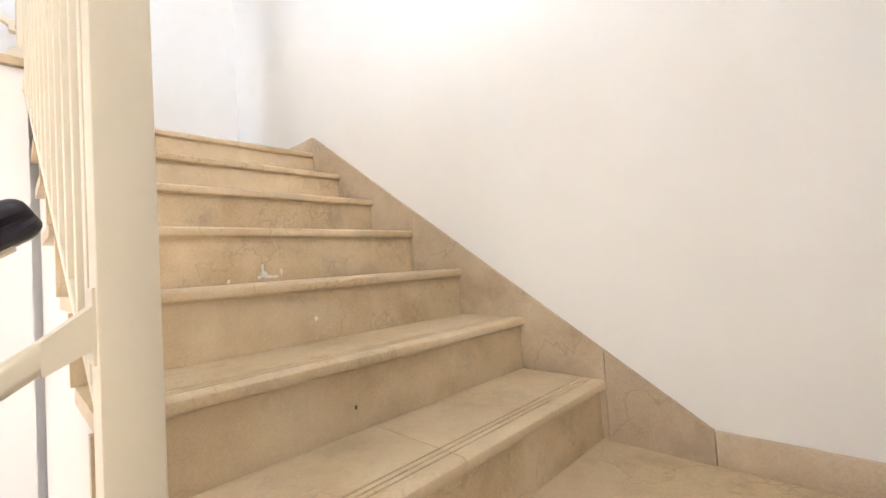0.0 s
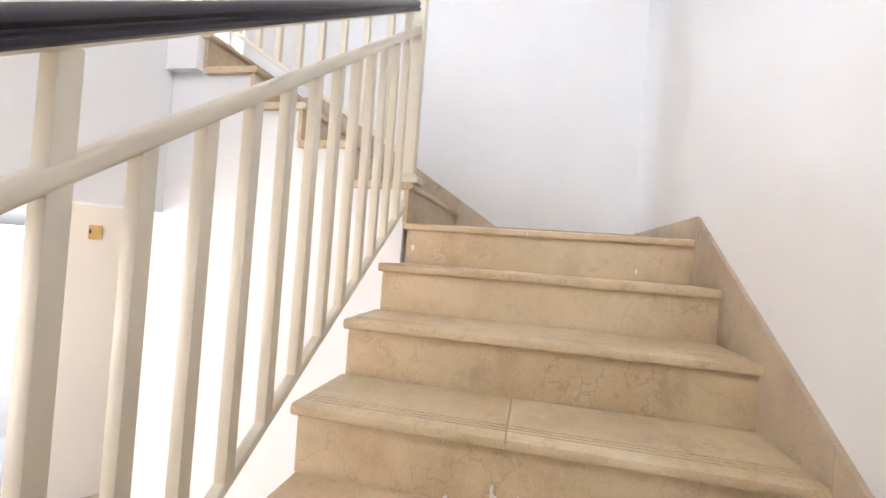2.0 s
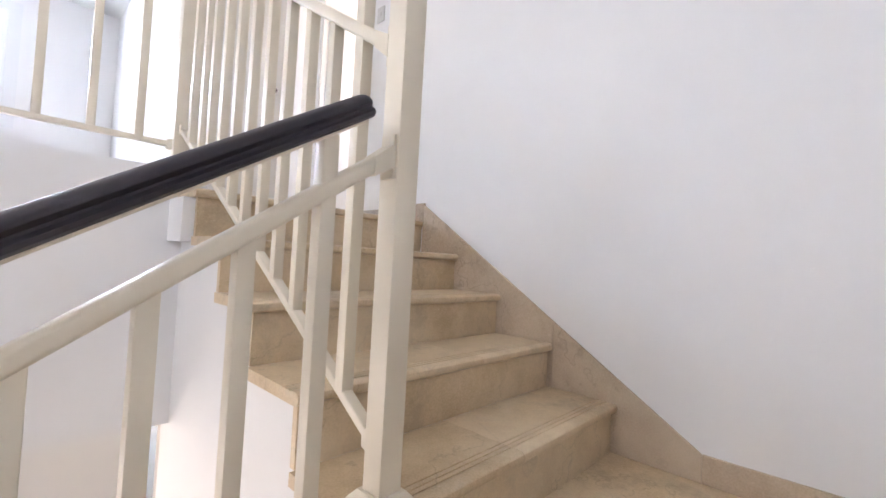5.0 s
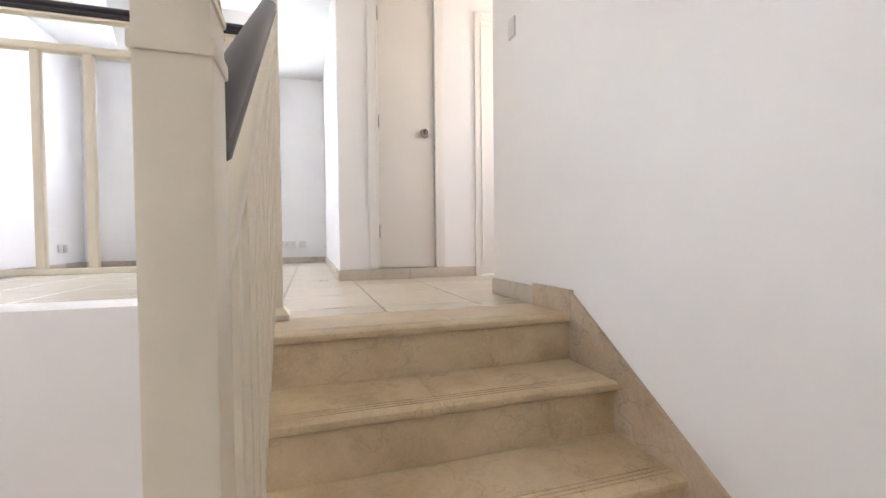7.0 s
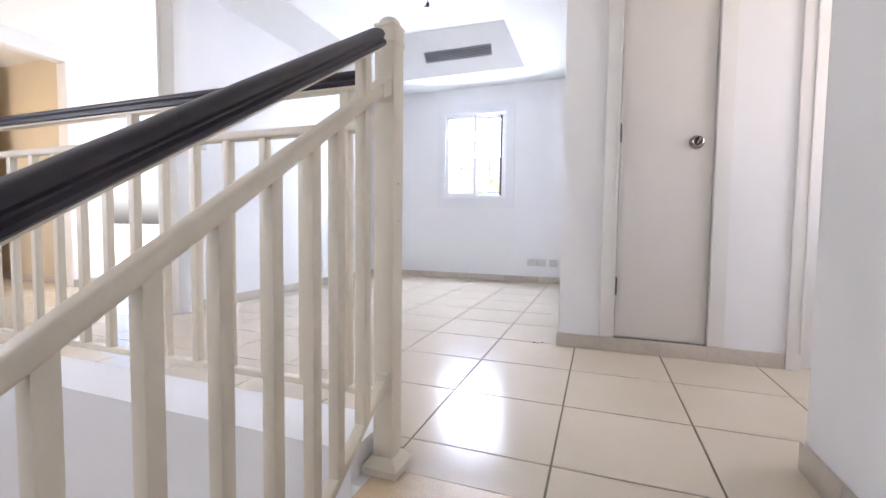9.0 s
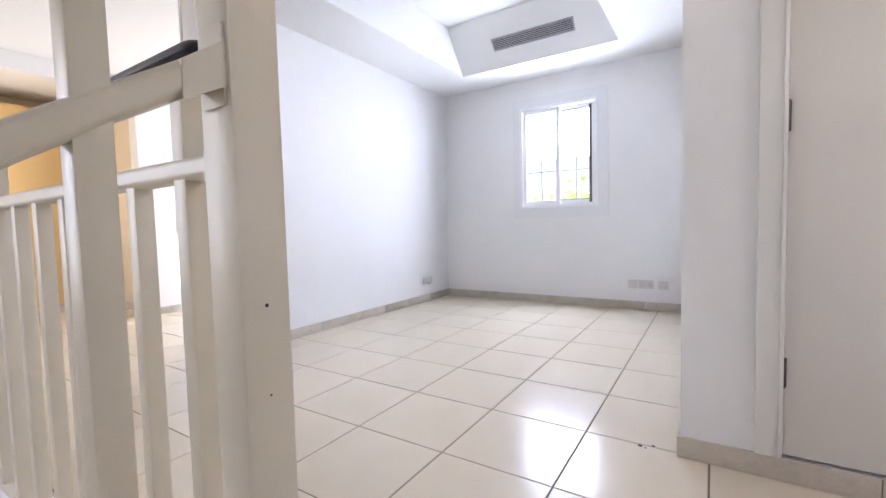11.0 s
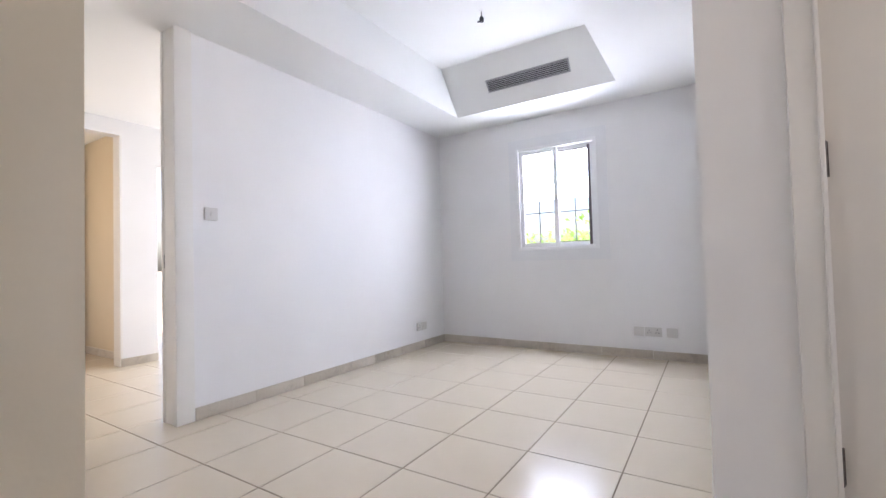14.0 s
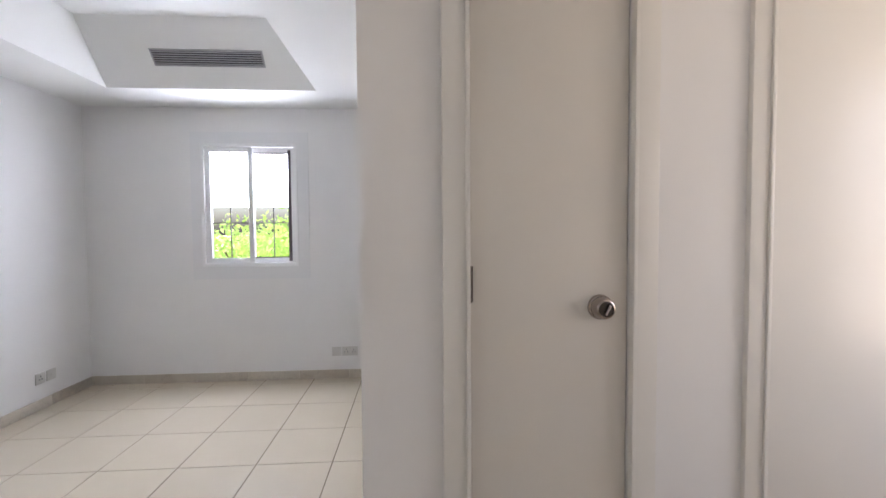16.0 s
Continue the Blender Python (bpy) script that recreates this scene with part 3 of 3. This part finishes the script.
part("jamb", boxes((-5.995, -5.842, 2.150, 2.172, 0, 2.36), bevel=0.005), gloss_paint, cf)

# yellow wooden wardrobe in the lobby
wd = thing("wardrobe", (-7.35, 1.25, 0.0), "yellow wooden built-in wardrobe with plain double doors, closed", "wardrobe")
part("carcass", boxes((-7.59, -7.12, 0.47, 2.06, 0.0, 2.34), bevel=0.004), yellow_wood, wd)
part("plinth", boxes((-7.12, -7.10, 0.48, 2.05, 0.0, 0.09)), skirting_tile, wd)
for k in range(2):
    y0 = 0.50 + 0.77 * k
    d = part("door", boxes((-7.118, -7.096, y0, y0 + 0.76, 0.10, 1.98), bevel=0.004), yellow_wood, wd)
    part("handle", boxes((-7.096, -7.075, y0 + (0.70 if k == 0 else 0.04), y0 + (0.715 if k == 0 else 0.055), 0.98, 1.10), bevel=0.003), chrome, d)
    part("top_door", boxes((-7.118, -7.096, y0, y0 + 0.76, 1.99, 2.32), bevel=0.004), yellow_wood, wd)

# ---- window ----
win = thing("window_1", ((WX0 + WX1) / 2, ROOM_N, WZ0), "white aluminium sliding window with thin glazing bars", "window", kind="structure")
bm = boxes((WX0 - 0.085, WX0, ROOM_N - 0.009, ROOM_N + 0.002, WZ0 - 0.115, WZ1 + 0.10), (WX1, WX1 + 0.10, ROOM_N - 0.009, ROOM_N + 0.002, WZ0 - 0.115, WZ1 + 0.10),
           (WX0, WX1, ROOM_N - 0.009, ROOM_N + 0.002, WZ0 - 0.115, WZ0), (WX0, WX1, ROOM_N - 0.009, ROOM_N + 0.002, WZ1, WZ1 + 0.10))
part("surround", bm, surround_paint, win)
F = 0.032
bm = boxes((WX0, WX0 + F, ROOM_N - 0.012, ROOM_N + 0.09, WZ0, WZ1), (WX1 - F, WX1, ROOM_N - 0.012, ROOM_N + 0.09, WZ0, WZ1),
           (WX0 + F, WX1 - F, ROOM_N - 0.012, ROOM_N + 0.09, WZ0, WZ0 + F), (WX0 + F, WX1 - F, ROOM_N - 0.012, ROOM_N + 0.09, WZ1 - F, WZ1), bevel=0.003)
part("window_frame", bm, aluminium, win)
MID = (WX0 + WX1) / 2


def sash(x0, x1, y, seal_side):
    w = 0.045
    z0, z1 = WZ0 + F, WZ1 - F
    bm = boxes((x0, x0 + w, y, y + 0.028, z0, z1), (x1 - w, x1, y, y + 0.028, z0, z1), (x0 + w, x1 - w, y, y + 0.028, z0, z0 + w), (x0 + w, x1 - w, y, y + 0.028, z1 - w, z1), bevel=0.003)
    sh = part("sash", bm, aluminium, win)
    pane = part("pane", boxes((x0 + w - 0.004, x1 - w + 0.004, y + 0.011, y + 0.017, z0 + w - 0.004, z1 - w + 0.004)), glass, sh)
    pane.visible_shadow = False
    bm = bmesh.new()
    for k in (1, 2):
        z = z0 + w + (z1 - z0 - 2 * w) * k / 3
        box(bm, x0 + w, x1 - w, y + 0.018, y + 0.024, z - 0.005, z + 0.005)
    xm = (x0 + x1) / 2
    box(bm, xm - 0.005, xm + 0.005, y + 0.0185, y + 0.0235, z0 + w, z1 - w)
    part("glazing_bars", bm, bar_grey, sh, "thin grey glazing bars")
    if seal_side:
        part("seal", boxes((x1 - w - 0.026, x1 - w + 0.002, y - 0.004, y + 0.010, z0 + 0.01, z1 - 0.02), (x0 + w, x1 - w, y + 0.002, y + 0.010, z1 - w - 0.012, z1 - w + 0.004), (x0 + w, x1 - w, y + 0.002, y + 0.010, z0 + w - 0.004, z0 + w + 0.008)), dark_seal, sh, "dark screen edge")
    return sh


sash(WX0 + F, MID + 0.025, ROOM_N + 0.012, False)
sash(MID - 0.025, WX1 - F, ROOM_N + 0.048, True)

# ---- vent in the coffer ----
vent = thing("ceiling_vent", (-2.2, 4.02, 2.68), "slatted grey air vent in the sloped coffer face", "air vent")
lean = Vector((0, -0.34, 0.40)).normalized()
outn = Vector((0, -0.40, -0.34)).normalized()


def on_slope(x, u, d):
    """A point on the coffer's north face: u up the slope from its foot, d out of it."""
    return Vector((x, CY1, TOP)) + lean * u + outn * d


def slab_on_slope(x0, x1, u0, u1, d0, d1):
    bm = bmesh.new()
    return prism(bm, [(x0, u0), (x1, u0), (x1, u1), (x0, u1)], lambda p: on_slope(p[0], p[1], d0), lambda p: on_slope(p[0], p[1], d1))


VU0, VU1, VX0, VX1 = 0.19, 0.29, -2.577, -1.785
part("backing", slab_on_slope(VX0, VX1, VU0, VU1, 0.001, 0.004), vent_dark, vent)
for x0, x1, u0, u1 in ((VX0 - 0.012, VX0, VU0 - 0.012, VU1 + 0.012), (VX1, VX1 + 0.012, VU0 - 0.012, VU1 + 0.012), (VX0, VX1, VU0 - 0.012, VU0), (VX0, VX1, VU1, VU1 + 0.012)):
    part("frame", slab_on_slope(x0, x1, u0, u1, 0.001, 0.010), vent_grey, vent)
for k in range(6):
    u = VU0 + 0.006 + 0.0166 * k
    part("slat", slab_on_slope(VX0, VX1, u, u + 0.0065, 0.004, 0.014), vent_grey, vent)

# cable and hook hanging from the coffer
hook = thing("ceiling_hook", (-2.21, 3.20, 2.92), "black cable end hanging from a ceiling hole", "hook")
bm = bmesh.new()
turned(bm, [(0.022, -0.002), (0.018, -0.008)], (-2.21, 3.20, 2.92), n=14)
part("rose", bm, wall_paint, hook)
bm = bmesh.new()
turned(bm, [(0.004, -0.05), (0.004, 0.0)], (-2.21, 3.20, 2.918), n=8)
turned(bm, [(0.016, -0.085), (0.018, -0.06), (0.010, -0.045)], (-2.21, 3.20, 2.918), n=10)
box(bm, -2.245, -2.205, 3.195, 3.205, 2.835, 2.845)
part("cable", bm, vent_dark, hook)


# ---- sockets and switches ----
def plate(name, at, normal, w, h, label, category, dots=0, rocker=False):
    """A wall plate of plastic; at: its middle on the wall; normal: x or -y facing."""
    t = thing(name, at, label, category)
    x, y, z = at

    def slab(u0, u1, v0, v1, d0, d1, bevel):
        if normal == 'x':
            return boxes((x + d0, x + d1, y + u0, y + u1, z + v0, z + v1), bevel=bevel)
        if normal == '-x':
            return boxes((x - d1, x - d0, y + u0, y + u1, z + v0, z + v1), bevel=bevel)
        return boxes((x + u0, x + u1, y - d1, y - d0, z + v0, z + v1), bevel=bevel)
    part("plate", slab(-w / 2, w / 2, -h / 2, h / 2, 0.0005, 0.010, 0.003), plastic, t)
    if rocker:
        part("rocker", slab(-0.008, 0.008, -0.014, 0.014, 0.0095, 0.013, 0.002), plastic, t)
    for k in range(dots):
        cx = (k - (dots - 1) / 2) * 0.07
        for du, dv, sx, sz in ((0, 0.016, 0.003, 0.006), (-0.012, -0.008, 0.005, 0.003), (0.012, -0.008, 0.005, 0.003)):
            part("pin_hole", slab(cx + du - sx, cx + du + sx, dv - sz, dv + sz, 0.0099, 0.0105, 0), vent_dark, t)
        part("rocker", slab(cx - 0.006, cx + 0.006, 0.026, 0.036, 0.0095, 0.0125, 0.001), plastic, t)
    return t


plate("light_switch", (ROOM_W, 1.835, 1.335), 'x', 0.086, 0.086, "white plastic light switch on the plaster wall", "switch", rocker=True)
plate("wall_socket", (ROOM_W, 4.185, 0.245), 'x', 0.086, 0.086, "white plastic single socket above the skirting", "socket", 1)
plate("wall_socket", (ROOM_W, 4.285, 0.245), 'x', 0.086, 0.086, "white plastic aerial outlet plate above the skirting", "socket", rocker=True)
plate("wall_socket", (-1.385, ROOM_N, 0.255), '-y', 0.086, 0.086, "white plastic telephone outlet under the window wall", "socket", rocker=True)
plate("wall_socket", (-1.262, ROOM_N, 0.255), '-y', 0.146, 0.086, "white plastic double power socket above the skirting", "socket", 2)
plate("wall_socket", (-1.105, ROOM_N, 0.255), '-y', 0.090, 0.086, "blank white plastic cover plate beside a socket", "socket")
plate("wall_plate", (0.0, 0.515, 1.38), '-x', 0.07, 0.10, "small cream plastic wall plate with worn paint", "wall plate", rocker=True)

# holes in the landing newel, chips and paint marks
for z, rad in ((0.818, 0.0024), (0.715, 0.0014)):
    part("screw_hole", turned(bmesh.new(), [(rad, 0.0), (rad * 0.8, 0.0006)], (NX + 0.0302, NY - 0.001, z), (1, 0, 0), 10), vent_dark, r3)


def blob(at, w, h, seed, normal):
    """An uneven thin fleck lying on a surface."""
    rnd = random.Random(seed)
    bm = bmesh.new()
    n = 9
    pts = [(w * (0.6 + 0.6 * rnd.random()) * math.cos(math.tau * k / n), h * (0.5 + 0.7 * rnd.random()) * math.sin(math.tau * k / n)) for k in range(n)]
    side = Vector((0, 1, 0)) if abs(normal[0]) > 0.5 else Vector((1, 0, 0))
    up = Vector((0, 0, 1)) if abs(normal[2]) < 0.5 else Vector((0, 1, 0))
    c, nn = Vector(at), Vector(normal)
    return prism(bm, pts, lambda p: c + side * p[0] + up * p[1], lambda p: c + (side * p[0] + up * p[1]) * 0.8 + nn * 0.0008)


marks = tagged(part("paint_splash", blob((-1.9553, -1.606, -1.600), 0.006, 0.026, 1, (-1, 0, 0)), paint_white), "white paint splash on a marble stair riser", "paint mark")
for k, (dy, dz, w, h) in enumerate(((-0.006, -0.012, 0.012, 0.012), (-0.020, -0.021, 0.014, 0.008), (-0.040, -0.022, 0.014, 0.006), (-0.064, -0.006, 0.006, 0.016), (0.012, -0.022, 0.010, 0.008), (0.11, -0.03, 0.005, 0.010))):
    part("fleck", blob((-1.9553, -1.606 + dy, -1.600 + dz), w, h, 10 + k, (-1, 0, 0)), paint_white, marks)
chip = tagged(part("paint_splash", blob((-2.2343, -1.640, -1.755), 0.008, 0.009, 21, (-1, 0, 0)), paint_white), "small white chip on a marble riser", "paint mark")
tagged(part("paint_splash", blob((-1.1185, -1.122, -1.02), 0.012, 0.016, 31, (-1, 0, 0)), paint_white), "worn pale paint patch on a marble riser", "paint mark")
tagged(part("paint_splash", blob((-1.1185, -2.075, -1.055), 0.005, 0.014, 33, (-1, 0, 0)), paint_white), "thin white paint drip on a marble riser", "paint mark")
tagged(part("debris", blob((-2.5137, -1.577, -1.944), 0.004, 0.006, 35, (-1, 0, 0)), hinge_metal), "small dark speck stuck to a marble riser", "debris")
for k, (x, y, w) in enumerate(((-0.93, 1.85, 0.010), (-0.885, 1.872, 0.008), (-0.91, 1.845, 0.005))):
    bm = bmesh.new()
    bmesh.ops.create_icosphere(bm, subdivisions=1, radius=w, matrix=Matrix.Translation((x, y, w * 0.4)) @ Matrix.Diagonal((1, 0.7, 0.4, 1)))
    tagged(part("debris", bm, hinge_metal), "small dark crumb of dirt on the tiles", "debris")

# ---- lower hall door ----
hd = thing("hall_door", (-0.66, 1.365, GROUND), "white painted hall door standing ajar with brass lock plate", "door")
turn = pose(-0.66, 1.365, GROUND, 0, 0, -34)
bm = boxes((-0.24, 0.24, -0.02, 0.02, 0.005, 2.03), bevel=0.004)
bm.transform(turn)
lf = part("leaf", bm, door_paint, hd)
bm = boxes((0.03, 0.105, -0.028, -0.019, 1.80, 1.90), bevel=0.002)
bm.transform(turn)
lp = part("lock_plate", bm, brass, lf, "small brass plate")
bm = boxes((0.035, 0.045, -0.031, -0.027, 1.84, 1.87))
bm.transform(turn)
part("keyhole", bm, vent_dark, lp)
setting("wall_hall_pier", boxes((-1.5, -0.98, 1.60, 1.74, GROUND, -0.2)), wall_paint, "white painted pier in the lower hall", "wall")
setting("ceiling_hall", boxes((WEST_STAIR, 0.0, 0.46, 2.6, -0.24, -0.205)), ceiling_paint, "white plaster ceiling of the lower hall", "ceiling")

# ---- outdoors ----
bm = bmesh.new()
bmesh.ops.create_grid(bm, x_segments=1, y_segments=1, size=900, matrix=Matrix.Translation((0, 0, -3.12)))
setting("ground", bm, sand, "pale sandy ground round the house", "ground")


def tree(x, y, height, spread, seed, label):
    rnd = random.Random(seed)
    t = thing("tree", (x, y, -3.12), label, "tree")
    bm = bmesh.new()
    turned(bm, [(0.16, 0), (0.12, 0.8), (0.10, height * 0.45), (0.05, height * 0.7)], (x, y, -3.12), n=10)
    tips = []
    for k in range(9):
        a = k * 2.4 + rnd.random()
        base = Vector((x, y, -3.12 + height * (0.3 + 0.045 * k)))
        tip = base + Vector((math.cos(a) * spread * 0.7, math.sin(a) * spread * 0.7, height * 0.22))
        swept(bm, ring(0.05, 0.05, 0.02), base, tip)
        tips.append(tip)
    part("trunk", bm, bark, t)
    verts, faces = [], []
    for k in range(5200):
        tip = rnd.choice(tips)
        c = tip + Vector((rnd.gauss(0, spread * 0.3), rnd.gauss(0, spread * 0.3), rnd.gauss(0.05, height * 0.085)))
        u = Vector((rnd.gauss(0, 1), rnd.gauss(0, 1), rnd.gauss(0, 1))).normalized() * 0.11
        w = u.cross(Vector((rnd.gauss(0, 1), rnd.gauss(0, 1), rnd.gauss(0, 1)))).normalized() * 0.045
        n = len(verts)
        verts += [c - u, c + w, c + u, c - w]
        faces.append((n, n + 1, n + 2, n + 3))
    me = bpy.data.meshes.new("crown")
    me.from_pydata(verts, [], faces)
    me.materials.append(leaf_green)
    crown = new("crown", me)
    crown.parent = t
    crown.matrix_parent_inverse = t.matrix_basis.inverted()
    return t


tree(-3.6, 13.5, 5.2, 2.0, 3, "leafy green garden tree seen through the window")
tree(-6.4, 15.5, 4.7, 2.1, 5, "bushy green garden tree beyond the window")
tree(-0.8, 15.0, 4.9, 1.9, 8, "leafy green tree in the sunny garden")
tree(-9.5, 14.5, 4.6, 2.0, 11, "leafy green tree behind the house")

# ---- floor tiles ----
floor = thing("floor", (-2.2, 2.5, 0.0), "glossy cream ceramic floor tiles with dark joints", "floor", kind="structure")
GX, GY, TILE, GAP = -1.596, 1.42, 0.45, 0.006


def tile_mesh(w, d):
    bm = bmesh.new()
    e = 0.0014
    lo = [bm.verts.new(p) for p in ((0, 0, -0.0026), (w, 0, -0.0026), (w, d, -0.0026), (0, d, -0.0026))]
    mi = [bm.verts.new(p) for p in ((0, 0, -e), (w, 0, -e), (w, d, -e), (0, d, -e))]
    hi = [bm.verts.new(p) for p in ((e, e, 0), (w - e, e, 0), (w - e, d - e, 0), (e, d - e, 0))]
    for a, b in ((lo, mi), (mi, hi)):
        for i in range(4):
            bm.faces.new((a[i], a[(i + 1) % 4], b[(i + 1) % 4], b[i]))
    bm.faces.new(hi)
    me = bpy.data.meshes.new("tile")
    bm.to_mesh(me)
    bm.free()
    me.materials.append(tile_glaze)
    return me


whole = tile_mesh(TILE - GAP, TILE - GAP)
for i in range(-14, 8):
    for j in range(-3, 9):
        x0, y0 = GX + TILE * i + GAP / 2, GY + TILE * j + GAP / 2
        x1, y1 = x0 + TILE - GAP, y0 + TILE - GAP
        front = 0.338 if x0 > F2_LEFT - 0.3 else 0.462
        a, b, c, d = max(x0, -7.6), min(x1, 1.5), max(y0, front), min(y1, 5.2)
        if x0 < F2_LEFT - 0.045 < x1 and front < 0.46 and y0 < 0.45:
            a = F2_LEFT - 0.04
        if b - a < 0.03 or d - c < 0.03 or (y0 > ROOM_N and x0 > ROOM_W) or (x0 > ROOM_E + 0.2 and y0 > 2.0):
            continue
        full = abs(b - a - TILE + GAP) < 1e-4 and abs(d - c - TILE + GAP) < 1e-4
        ob = new("tile", whole if full else tile_mesh(b - a, d - c))
        ob.location = (a, c, random.uniform(-0.0003, 0.0))
        ob.parent = floor
        ob.matrix_parent_inverse = floor.matrix_basis.inverted()
